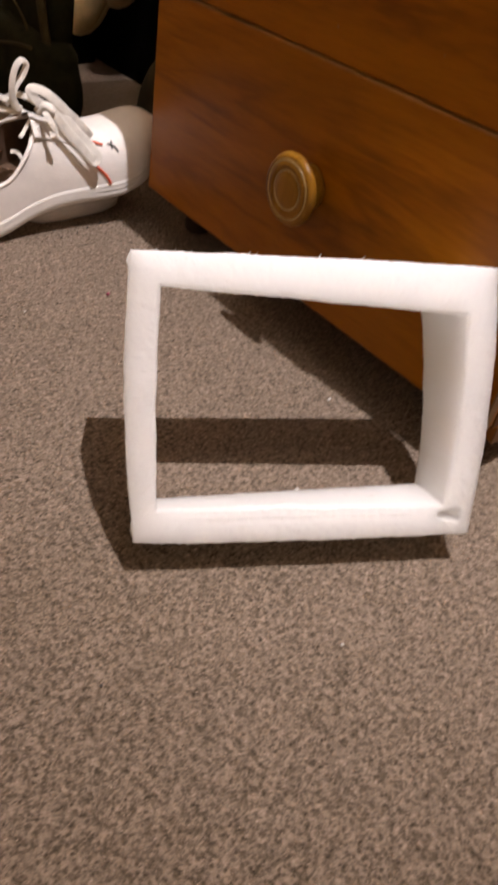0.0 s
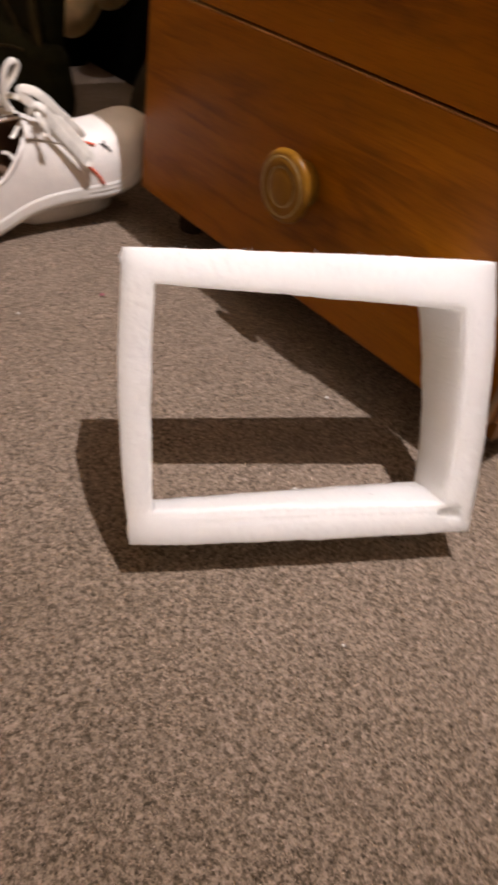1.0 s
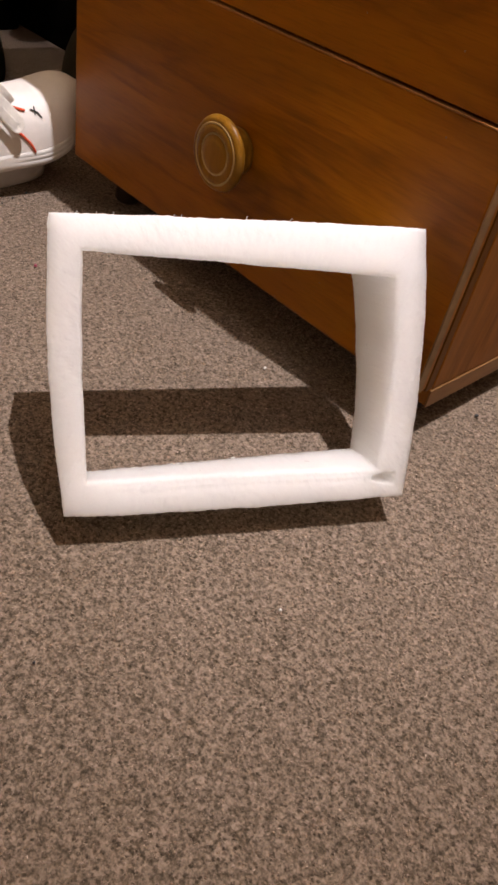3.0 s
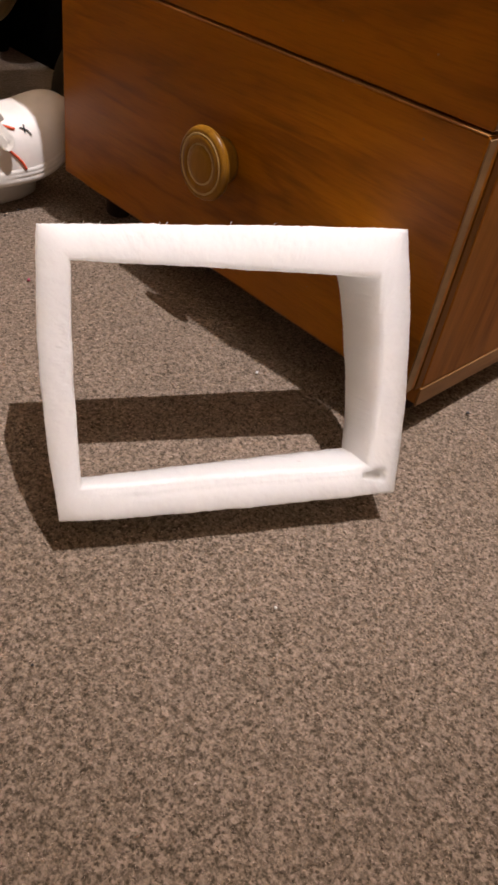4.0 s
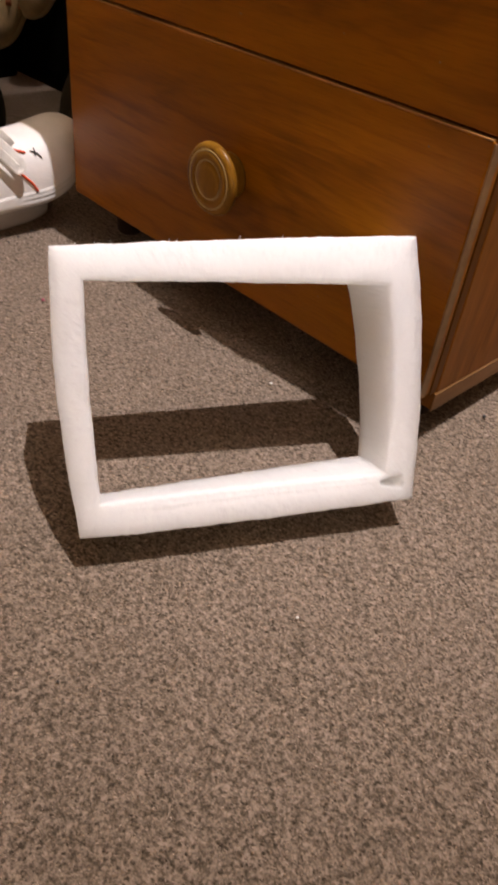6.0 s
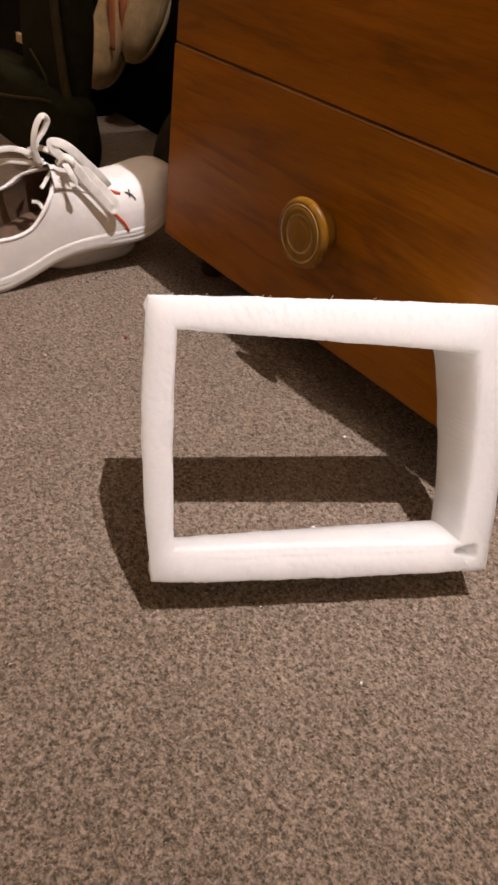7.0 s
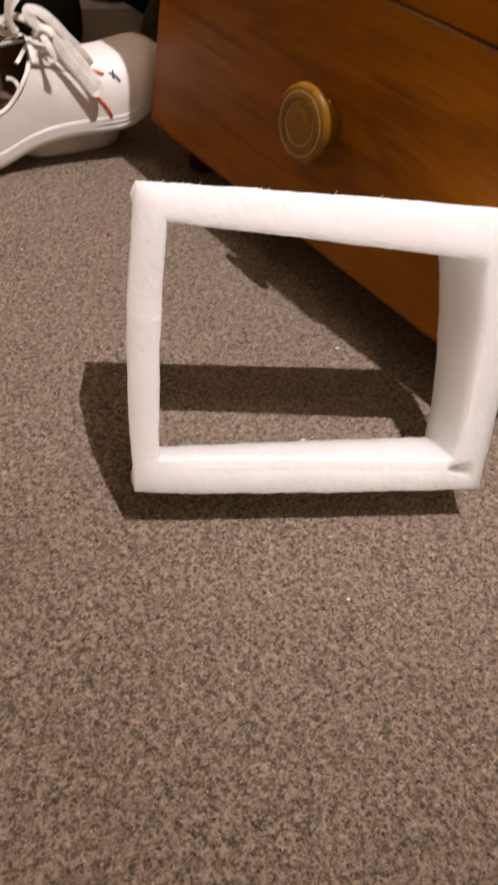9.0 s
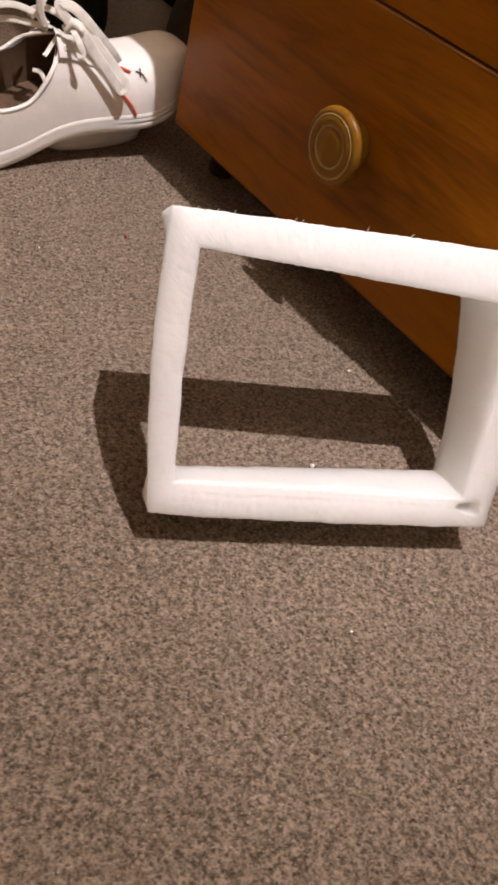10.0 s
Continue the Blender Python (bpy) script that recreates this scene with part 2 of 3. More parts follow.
def carpet_material(name, island):
    """Tweed of grey, beige and dark brown yarns."""
    m, t, b = material(name, 0.95, sheen=1.0)
    b.inputs["Sheen Roughness"].default_value = 0.35
    b.inputs["Sheen Tint"].default_value = (0.8, 0.62, 0.5, 1)
    v = coords(t)
    vor = node(t, "ShaderNodeTexVoronoi", (("Scale", 300.0), ("Randomness", 1.0)))
    t.links.new(v, vor.inputs["Vector"])
    if island:
        pick = node(t, "ShaderNodeNewGeometry").outputs["Random Per Island"]
    else:
        sep = node(t, "ShaderNodeSeparateColor")
        t.links.new(vor.outputs["Color"], sep.inputs[0])
        pick = sep.outputs[0]
    total = None
    for source, weight in ((pick, 0.35), (noisy(t, v, 290.0, 3.0, 0.6), 1.3), (noisy(t, v, 700.0, 2.0, 0.6), 1.2)):
        step = node(t, "ShaderNodeMath", operation="MULTIPLY_ADD")
        t.links.new(source, step.inputs[0])
        step.inputs[1].default_value = weight
        if total is None:
            step.inputs[2].default_value = 0.5 - 0.5 * (0.35 + 1.3 + 1.2)
        else:
            t.links.new(total, step.inputs[2])
        total = step.outputs[0]
    yarn = ramp(t, total, ((0.2, (0.055, 0.039, 0.022)), (0.4, (0.134, 0.099, 0.069)), (0.58, (0.206, 0.155, 0.114)), (0.84, (0.3, 0.23, 0.18))))
    wear = noisy(t, v, 5.0, 3.0)
    base = mixed(t, "MULTIPLY", 0.6, yarn, ramp(t, wear, ((0.3, (0.8, 0.78, 0.72)), (0.7, (1.0, 1.0, 1.0)))))
    base = mixed(t, "MULTIPLY", 0.3, base, ramp(t, noisy(t, v, 60.0, 3.0, 0.6), ((0.3, (0.66, 0.64, 0.56)), (0.6, (1.0, 1.0, 1.0)))))
    t.links.new(base, b.inputs["Base Color"])
    bumped(t, b, vor.outputs["Distance"], 0.5, 0.002)
    return m


FOAM = foam_material()
CARPET = carpet_material("tweed_carpet", False)
PILE = carpet_material("tweed_pile", True)


# ---- mesh helpers ----
def part(name, bm, mat, parent=None, label="", smooth=False):
    me = bpy.data.meshes.new(name)
    bmesh.ops.recalc_face_normals(bm, faces=bm.faces[:])
    bm.to_mesh(me)
    bm.free()
    me.materials.append(mat)
    if smooth:
        for p in me.polygons:
            p.use_smooth = True
    ob = new(name, me)
    ob.parent = parent
    if label:
        ob["label"] = label
    return ob


def thing(name, label, category, group="", kind=""):
    return tagged(new(name), label, category, group, kind)


def block(x0, x1, y0, y1, z0, z1, bevel=0.001, seg=2):
    bm = bmesh.new()
    bmesh.ops.create_cube(bm, size=1)
    for v in bm.verts:
        v.co = Vector(((x0 + x1) / 2 + v.co.x * (x1 - x0), (y0 + y1) / 2 + v.co.y * (y1 - y0), (z0 + z1) / 2 + v.co.z * (z1 - z0)))
    if bevel:
        bmesh.ops.bevel(bm, geom=bm.edges[:], offset=bevel, segments=seg, profile=0.5, affect="EDGES")
    return bm


def loft(rings, closed=True, caps=True):
    """Quads between rings of equal length."""
    bm = bmesh.new()
    rows = [[bm.verts.new(p) for p in ring] for ring in rings]
    n = len(rows[0])
    for a, b in zip(rows, rows[1:]):
        for k in range(n if closed else n - 1):
            bm.faces.new((a[k], a[(k + 1) % n], b[(k + 1) % n], b[k]))
    if caps and closed:
        bm.faces.new(rows[0])
        bm.faces.new(rows[-1])
    bmesh.ops.remove_doubles(bm, verts=bm.verts[:], dist=1e-5)
    return bm


def smooth_line(points, steps=8):
    """A Catmull-Rom line through the points."""
    p = [Vector(q) for q in points]
    p = [2 * p[0] - p[1], *p, 2 * p[-1] - p[-2]]
    out = []
    for a, b, c, d in zip(p, p[1:], p[2:], p[3:]):
        for k in range(steps):
            t = k / steps
            out.append(0.5 * (2 * b + (c - a) * t + (2 * a - 5 * b + 4 * c - d) * t * t + (3 * b - a - 3 * c + d) * t ** 3))
    return [*out, p[-2]]


def ribbon(points, wide, thick, up=(0, 0, 1), steps=8, sides=10):
    """A flat cord along a smooth line; up is the flat side's normal."""
    line, up, rings = smooth_line(points, steps), Vector(up), []
    for k, q in enumerate(line):
        d = (line[min(k + 1, len(line) - 1)] - line[max(k - 1, 0)]).normalized()
        side = d.cross(up)
        side = side.normalized() if side.length > 1e-4 else d.orthogonal().normalized()
        flat = side.cross(d)
        rings.append([q + side * wide * math.cos(a) + flat * thick * math.copysign(abs(math.sin(a)) ** 0.45, math.sin(a)) for a in (2 * math.pi * j / sides for j in range(sides))])
    return loft(rings)


def lathe(profile, place, n=48):
    """Turned round the y axis: profile of (radius, y)."""
    c = Vector(place)
    return loft([[c + Vector((r * math.cos(a), y, r * math.sin(a))) for a in (2 * math.pi * j / n for j in range(n))] for r, y in profile])


def curve_at(stops, s):
    """Value at s of a smooth line without overshoot through (s, value) stops."""
    n = len(stops)
    for k in range(n - 1):
        (a, va), (b, vb) = stops[k], stops[k + 1]
        if s <= b or k == n - 2:
            t = min(1.0, max(0.0, (s - a) / (b - a)))
            d = (vb - va) / (b - a)
            before = (va - stops[k - 1][1]) / (a - stops[k - 1][0]) if k else d
            after = (stops[k + 2][1] - vb) / (stops[k + 2][0] - b) if k + 2 < n else d
            m0 = 0.0 if before * d <= 0 else 2 * before * d / (before + d)
            m1 = 0.0 if after * d <= 0 else 2 * after * d / (after + d)
            h = (b - a) * t * (1 - t)
            return va + (vb - va) * t * t * (3 - 2 * t) + h * ((1 - t) * m0 - t * m1)


def linear_at(stops, s):
    for (a, va), (b, vb) in zip(stops, stops[1:]):
        if s <= b:
            return va + (vb - va) * max(0.0, (s - a) / (b - a))
    return stops[-1][1]


# ---- room ----
X0, X1, Y0, Y1, TOP = -1.5, 2.0, -2.2, 0.47, 2.42
tagged(part("floor", block(X0 - 0.1, X1 + 0.1, Y0 - 0.1, Y1 + 0.1, -0.06, 0.0, 0), CARPET), "grey brown tweed carpet floor of the bedroom", "floor", kind="structure")
tagged(part("ceiling", block(X0 - 0.1, X1 + 0.1, Y0 - 0.1, Y1 + 0.1, TOP, TOP + 0.1, 0), CEILPAINT), "plain white painted bedroom ceiling", "ceiling", kind="structure")
for name, ext in (("wall_north", (X0 - 0.1, X1 + 0.1, Y1, Y1 + 0.1)), ("wall_south", (X0 - 0.1, X1 + 0.1, Y0 - 0.1, Y0)), ("wall_west", (X0 - 0.1, X0, Y0, Y1)), ("wall_east", (X1, X1 + 0.1, Y0, Y1))):
    tagged(part(name, block(*ext, 0.0, TOP, 0), WALLPAINT), "plain cream painted bedroom wall", "wall", kind="structure")


# ---- chest of drawers ----
def chest_of_drawers():
    chest = thing("chest_of_drawers", "dark walnut laminate chest of drawers with worn edges", "chest of drawers")
    chest.location, chest.rotation_euler.z = (-0.0013, 0.0019, 0.0), radians(-0.52)
    wide, deep, rows, z0, pitch = 0.432, 0.43, 5, 0.0452, 0.1767
    top = z0 + rows * pitch
    part("side_panel", block(-0.017, -0.0006, 0.0245, deep, 0.0425, top), WALNUT_SIDE, chest)
    part("side_panel", block(-wide + 0.001, -wide + 0.017, 0.0245, deep, 0.0425, top), WALNUT_SIDE, chest)
    for x in (-0.0175, -wide + 0.0003):
        part("carcass_edge", block(x, x + 0.0165, 0.0158, 0.0238, 0.0425, top, 0.0008), CARCASS, chest, "darker front edge of the carcass")
    part("back_panel", block(-wide + 0.018, -0.018, deep - 0.008, deep, 0.0425, top), DARKWOOD, chest)
    part("base", block(-wide - 0.001, -0.0008, 0.0225, deep, 0.0275, 0.042, 0.001), WALNUT_SIDE, chest, "walnut base board")
    part("base_edge", block(-0.0008, 0.0006, 0.022, deep - 0.002, 0.0268, 0.042, 0.0005), BASE_EDGE, chest, "paler lipping along the base")
    part("top_panel", block(-wide - 0.002, 0.002, 0.0, deep, top + 0.0005, top + 0.018), WALNUT_SIDE, chest)
    for x in (-0.41, -0.03):
        for y in (0.05, deep - 0.04):
            part("foot", lathe_up(0.013, x, y, 0.0, 0.0265), DARKWOOD, chest, "small dark round foot", True)
    for k in range(rows):
        a, back = z0 + k * pitch, 0.0 if k == 0 else 0.0016
        front = part("drawer_front", block(-wide, -0.0012, back, back + 0.0145, a, a + pitch - 0.0024, 0.0009), WALNUT, chest)
        part("drawer_box", block(-wide + 0.018, -0.006, 0.0147 + back, deep - 0.02, a + 0.004, a + pitch - 0.006, 0), DARKWOOD, front)
        part("edge_band", block(-0.0012, 0.0, back + 0.0006, back + 0.0082, a + 0.001, a + pitch - 0.0035, 0.0004), BAND, front, "pale worn edge strip")
        part("edge_band", block(-wide + 0.001, -0.002, back - 0.0002, back + 0.0142, a + pitch - 0.0024, a + pitch - 0.0014, 0.0004), LIP, front, "pale worn edge strip")
        if k == 0:
            r = 0.0268
            prof = [(r * q, -d) for q, d in ((0.0, 0.0238), (0.3, 0.0241), (0.46, 0.0238), (0.5, 0.0231), (0.56, 0.0231), (0.6, 0.0239), (0.74, 0.0236), (0.78, 0.0228), (0.83, 0.0228), (0.87, 0.0231), (0.95, 0.0217), (0.99, 0.02), (1.0, 0.0185), (0.98, 0.017), (0.9, 0.0158), (0.76, 0.0148), (0.66, 0.0133), (0.6, 0.0105), (0.6, 0.007), (0.63, 0.003), (0.63, 0.0))]
            c = (-0.2075, 0.0, 0.1345)
            knob = part("knob", lathe(prof, c, 64), KNOBWOOD, front, "round turned wooden knob with two gilt rings", True)
            for q in (0.53, 0.805):
                part("gilt_ring", lathe([(r * (q - 0.02), -0.0231), (r * q, -0.0235), (r * (q + 0.02), -0.0231), (r * q, -0.0223), (r * (q - 0.02), -0.0231)], c, 64), GILT, knob, "thin worn gilt ring", True)
    for x, y, z, w in ((-0.0415, 0.0, 0.2055, 0.0012), (-0.2125, 0.0016, 0.242, 0.0016), (-0.12, 0.0016, 0.2485, 0.001), (-0.0485, 0.0016, 0.2485, 0.0012), (-0.103, 0.0, 0.079, 0.0008), (-0.118, 0.0, 0.046, 0.0012), (-0.142, 0.0, 0.0465, 0.001)):
        part("chip", block(x - w * 0.5, x + w * 0.5, y - 0.0002, y + 0.001, z - w * 0.5, z + w * 0.45, 0.0002, 1), BAND, chest, "tiny pale chip in the veneer")
    return chest


def lathe_up(r, x, y, z0, z1, n=20):
    return loft([[(x + q * math.cos(a), y + q * math.sin(a), z) for a in (2 * math.pi * j / n for j in range(n))] for q, z in ((r * 0.8, z0), (r, z0 + 0.003), (r, z1 - 0.004), (r * 1.15, z1))])


chest_of_drawers()


# ---- packing foam frame, leaning back on the drawer ----
def foam_frame():
    u, v = Vector((0.4723, 0.8815, 0.0)), Vector((-0.5009, 0.2684, 0.8228))
    n = u.cross(v)
    base, eye = Vector((-0.0510, -0.2392, 0.0232)), Vector((0.19, -0.385, 0.332))

    def side(a, b, bulge, t):
        a, b = Vector(a), Vector(b)
        d = (b - a).normalized()
        return a.lerp(b, t) + Vector((d.y, -d.x)) * bulge * 4 * t * (1 - t)

    outer = (((0.0, 0.0002), (0.2048, 0.0005), 0.0015), ((0.2048, 0.0005), (0.2158, 0.1628), 0.005), ((0.2158, 0.1628), (-0.0028, 0.1608), 0.0006), ((-0.0028, 0.1608), (0.0, 0.0002), 0.0045))
    inner = (((0.013, 0.0195), (0.187, 0.019), -0.001), ((0.187, 0.019), (0.196, 0.1327), 0.0042), ((0.196, 0.1327), (0.014, 0.1416), 0.0005), ((0.014, 0.1416), (0.013, 0.0195), 0.0015))
    rear = (((0.015, 0.0183), (0.187, 0.0262), 0.0), ((0.187, 0.0262), (0.1855, 0.1425), 0.004), ((0.1855, 0.1425), (0.0148, 0.1495), 0.0), ((0.0148, 0.1495), (0.015, 0.0183), 0.0015))
    count, rings = (290, 230, 290, 230), []
    front = [(0.03 + 0.05 * k, 0) for k in range(18)]
    for k in range(4):
        for j in range(count[k]):
            t = (j + 0.02) / count[k]
            o, i, r = side(*outer[k], t), side(*inner[k], t), side(*rear[k], t)
            deep = linear_at(((0.0, 0.0405), (0.16, 0.0435)), o.y)
            ring = []
            for f, w in ((0, 0.06), (0, 0.02), *front, (0.93, 0.008), (0.97, 0.025), (0.99, 0.06), (1, 0.12), (1, 0.2), (1, 0.35), (1, 0.5), (1, 0.65), (1, 0.8), (1, 0.94), (0.97, 1), (0.7, 1), (0.4, 1), (0.03, 1), (0, 0.94), (0, 0.75), (0, 0.5), (0, 0.25)):
                q = o.lerp(i.lerp(r, w), f)
                cut = max(0.0, 1 - (abs(q.x - 0.1915) / 0.0075) ** 1.5) if abs(q.x - 0.1915) < 0.0075 else 0.0
                reach = 0.0012 + 0.0022 * max(0.0, min(1.0, (q.x - 0.184) / 0.012))
                dent = 0.013 * cut ** 0.5 * math.exp(-((q.y - 0.0125) / reach) ** 4) * (1 - w) ** 1.5
                run = min(1.0, max(0.0, (q.x - 0.012) / 0.03)) * min(1.0, max(0.0, (0.19 - q.x) / 0.02))
                dent += run * (1 - w) * (0.0007 * math.exp(-((q.y - 0.0118 - 0.0012 * noise.noise(Vector((q.x * 30, 0, 0)))) / 0.0016) ** 2) + 0.0005 * math.exp(-((q.y - 0.0155) / 0.0007) ** 2))
                q = q + Vector((0.006 * w * (1 - f) * min(1.0, 9 * t, 9 * (1 - t)), 0)) if k == 3 else q
                p = base + u * q.x + v * q.y - n * (deep * w + dent)
                p += n * 0.0007 * noise.noise(p * 55) + n * 0.00035 * noise.noise(p * 260)
                p += noise.noise_vector(p * 700) * 0.00017 + noise.noise_vector(p * 1500) * 0.00022
                p += v * 0.0005 * noise.noise(p * 70 + Vector((3, 1, 7))) + u * 0.0006 * noise.noise(p * 60 + Vector((9, 4, 2))) + v * 0.0003 * noise.noise(p * 400)
                p = eye + (p - eye) * 0.9935
                ring.append(Vector((p.x, min(p.y, -0.0006), max(p.z, 0.001))))
            rings.append(ring)
    rings.append(rings[0])
    frame_ob = thing("packing_foam", "white packing foam frame standing on carpet against the drawer", "packing foam")
    part("foam_ring", loft(rings, caps=False), FOAM, frame_ob, smooth=True)
    rng = random.Random(3)
    for s in (0.16, 0.31, 0.33, 0.5, 0.12, 0.62, 0.07):
        p = eye + (base + u * (s * 0.218 - 0.0045) + v * (0.1618 + s * 0.004) - n * 0.006 - eye) * 0.9935
        q = p + Vector((rng.uniform(-1, 1), rng.uniform(-1, 1), 1.3)) * 0.0008
        part("loose_fibre", ribbon((p - Vector((0, 0, 0.001)), (p + q) / 2 + u * 0.0004, q + u * 0.0009), 0.0002, 0.0002, (0, 1, 0), 3, 5), FOAM, frame_ob)


foam_frame()


# ---- white sneaker, its toe resting on its mate ----
def sneaker_shape(heel, length, cx, widths, zb, ridge, near, far, inset=0.0, n=66):
    """The shell of a low shoe along y: near and far walls up to the rim, closed over the toes."""
    bm, rim_near, rim_far, rows = bmesh.new(), [], [], []
    for j in range(n + 1):
        s = 0.5 - 0.5 * math.cos(math.pi * j / n)
        y, w = heel + length * s, max(curve_at(widths, s) - inset, 0.0004)
        y = heel + inset + (length - 2 * inset) * s
        b, h = curve_at(zb, s) + 0.012, curve_at(ridge, s) - inset
        row = []
        for sign, rim in ((1, near), (-1, far)):
            z1 = min(curve_at(rim, s), h)
            amax = math.asin(min(1.0, max(0.02, (z1 - b) / (h - b))) ** (1 / 0.8)) if z1 < h - 1e-4 else math.pi / 2
            pts = []
            for k in range(15):
                a = amax * k / 14
                pts.append(Vector((cx(s) + sign * w * max(math.cos(a), 0.0) ** 0.62, y, b + (h - b) * math.sin(a) ** 0.8)))
            row.append(pts)
            (rim_near if sign > 0 else rim_far).append(pts[-1])
        rows.append(row)
    for sgn in (0, 1):
        vs = [[bm.verts.new(p) for p in row[sgn]] for row in rows]
        for a, b in zip(vs, vs[1:]):
            for k in range(14):
                bm.faces.new((a[k], a[k + 1], b[k + 1], b[k]))
    bmesh.ops.remove_doubles(bm, verts=bm.verts[:], dist=3e-4)
    return bm, rim_near, rim_far


WIDTHS = ((0, 0.004), (0.025, 0.019), (0.07, 0.03), (0.15, 0.0365), (0.35, 0.0365), (0.55, 0.0385), (0.74, 0.0425), (0.84, 0.0415), (0.92, 0.0365), (0.965, 0.028), (0.987, 0.018), (1, 0.005))
def blunt(s):
    """Draws the toe end of a shoe's stops together."""
    return s * 1.0496 if s < 0.8 else 0.8397 + (s - 0.8) * 0.8015


WIDTHS = tuple((blunt(s), w) for s, w in WIDTHS)
ZB = tuple((blunt(s), z) for s, z in ((0, 0.001), (0.2, 0.0012), (0.3, 0.008), (0.41, 0.0205), (0.5, 0.0265), (0.63, 0.0295), (0.74, 0.0315), (0.82, 0.0375), (0.92, 0.053), (1.0, 0.074)))


def sole_mesh(heel, length, cx, widths, zb, tall, n=60):
    rings = []
    for out, up in ((-0.006, 0.0), (-0.0012, 0.0002), (0.0004, 0.0016), (0.0007, 0.0066), (0.0004, 0.007), (0.0007, 0.0074), (0.0007, 0.0108), (0.0004, 0.0112), (0.0006, 0.0116), (0.0, tall - 0.001), (-0.003, tall)):
        right, left = [], []
        for j in range(n + 1):
            s = 0.5 - 0.5 * math.cos(math.pi * j / n)
            # the grooves show at the heel and round the toe; between, the foxing lies flush
            flush = min(1.0, max(0.0, (s - 0.22) / 0.06)) * min(1.0, max(0.0, (0.7 - s) / 0.06))
            w = max(curve_at(widths, s) + out + (0.0 if up < 0.001 else flush * (0.0001 - out) if up < tall else 0.0), 0.0015)
            y = heel - out + (length + 2 * out) * s
            right.append(Vector((cx(s) + w, y, curve_at(zb, s) + up)))
            left.append(Vector((cx(s) - w, y, curve_at(zb, s) + up)))
        rings.append(right + left[::-1])
    return loft(rings)


def white_sneaker():
    shoe = thing("sneaker", "white leather lace-up sneaker with orange stitching and untied laces", "shoe", "pair of white sneakers")
    heel, length = -0.218, 0.262
    cx = lambda s: -0.4865 - 0.007 * s
    ridge = ((0, 0.072), (0.2, 0.096), (0.4, 0.11), (0.5, 0.099), (0.62, 0.0895), (0.74, 0.0915), (0.84, 0.0965), (0.91, 0.0985), (0.955, 0.0975), (0.985, 0.0945), (1, 0.0915))
    near = ((0, 0.07), (0.08, 0.062), (0.18, 0.0515), (0.26, 0.0525), (0.32, 0.058), (0.37, 0.069), (0.41, 0.087), (0.435, 0.103), (0.47, 0.115), (1, 0.2))
    far = ((0, 0.07), (0.08, 0.071), (0.2, 0.068), (0.34, 0.075), (0.42, 0.089), (0.47, 0.115), (1, 0.2))
    ridge, near, far = (tuple((blunt(s), z) for s, z in stops) for stops in (ridge, near, far))
    bm, rn, rf = sneaker_shape(heel, length, cx, WIDTHS, ZB, ridge, near, far)
    part("upper", bm, LEATHER, shoe, "white smooth leather upper", True)
    bm, _, _ = sneaker_shape(heel, length, cx, WIDTHS, ZB, ridge, near, far, 0.0028)
    part("lining", bm, LINING, shoe, "brown fabric lining", True)
    part("sole", sole_mesh(heel, length, cx, WIDTHS, ZB, 0.0165), RUBBER, shoe, "white rubber sole with two grooves", True)
    open_near = [p for p in rn if p.z < 0.1165 and p.y < -0.085]
    open_far = [p for p in rf if p.z < 0.1165 and p.y < -0.085]
    part("collar", ribbon([p - Vector((0.0012, 0, 0)) for p in open_far[::-3]] + [p - Vector((0.0012, 0, 0)) for p in open_near[::3]], 0.0021, 0.0018, (0, 0, 1), 3, 8), LEATHER, shoe, "padded white collar rim", True)
    # insole
    rings = []
    for s in (0.03, 0.1, 0.2, 0.3, 0.42, 0.55):
        w, z = curve_at(WIDTHS, s) - 0.002, curve_at(ZB, s) + 0.0225
        rings.append([(cx(s) + w * q, heel + length * s, z + 0.003 * q * q) for q in (-1, -0.5, 0, 0.5, 1)])
    part("insole", loft(rings, closed=False), LINING, shoe, "brown worn insole")

    def skin(s, a, lift=0.0008):
        """A place on the upper: s along the shoe, a from the near sole edge (0) to the ridge (90)."""
        s = blunt(s)
        w, b, h = curve_at(WIDTHS, s), curve_at(ZB, s) + 0.012, curve_at(ridge, s)
        a = radians(a)
        c = math.cos(a)
        sign = 1 if c >= 0 else -1
        p = Vector((cx(s) + sign * w * abs(c) ** 0.62, heel + length * s, b + (h - b) * math.sin(a) ** 0.8))
        mid = Vector((cx(s), p.y, b + (h - b) * 0.3))
        return p + (p - mid).normalized() * lift

    # orange stitches, a dark mark on the toe
    part("stitch", ribbon([skin(0.615, 61, 0.002), skin(0.645, 55, 0.0015), skin(0.675, 49, 0.0012)], 0.0013, 0.0008, (1, 0, 1), 6, 6), ORANGE, shoe, "orange stitching", True)
    part("stitch", ribbon([skin(0.632, 25), skin(0.655, 17), skin(0.678, 9), skin(0.694, 2)], 0.0013, 0.0008, (1, 0, 0.4), 6, 6), ORANGE, shoe, "orange stitching", True)
    for a, b, c, d in ((0.695, 50, 0.722, 43), (0.712, 53, 0.708, 41), (0.716, 45, 0.73, 36)):
        part("toe_mark", ribbon([skin(a, b), skin((a + c) / 2, (b + d) / 2, 0.001), skin(c, d)], 0.0007, 0.0004, (1, 0, 1.5), 4, 6), INK, shoe, "small black printed mark")
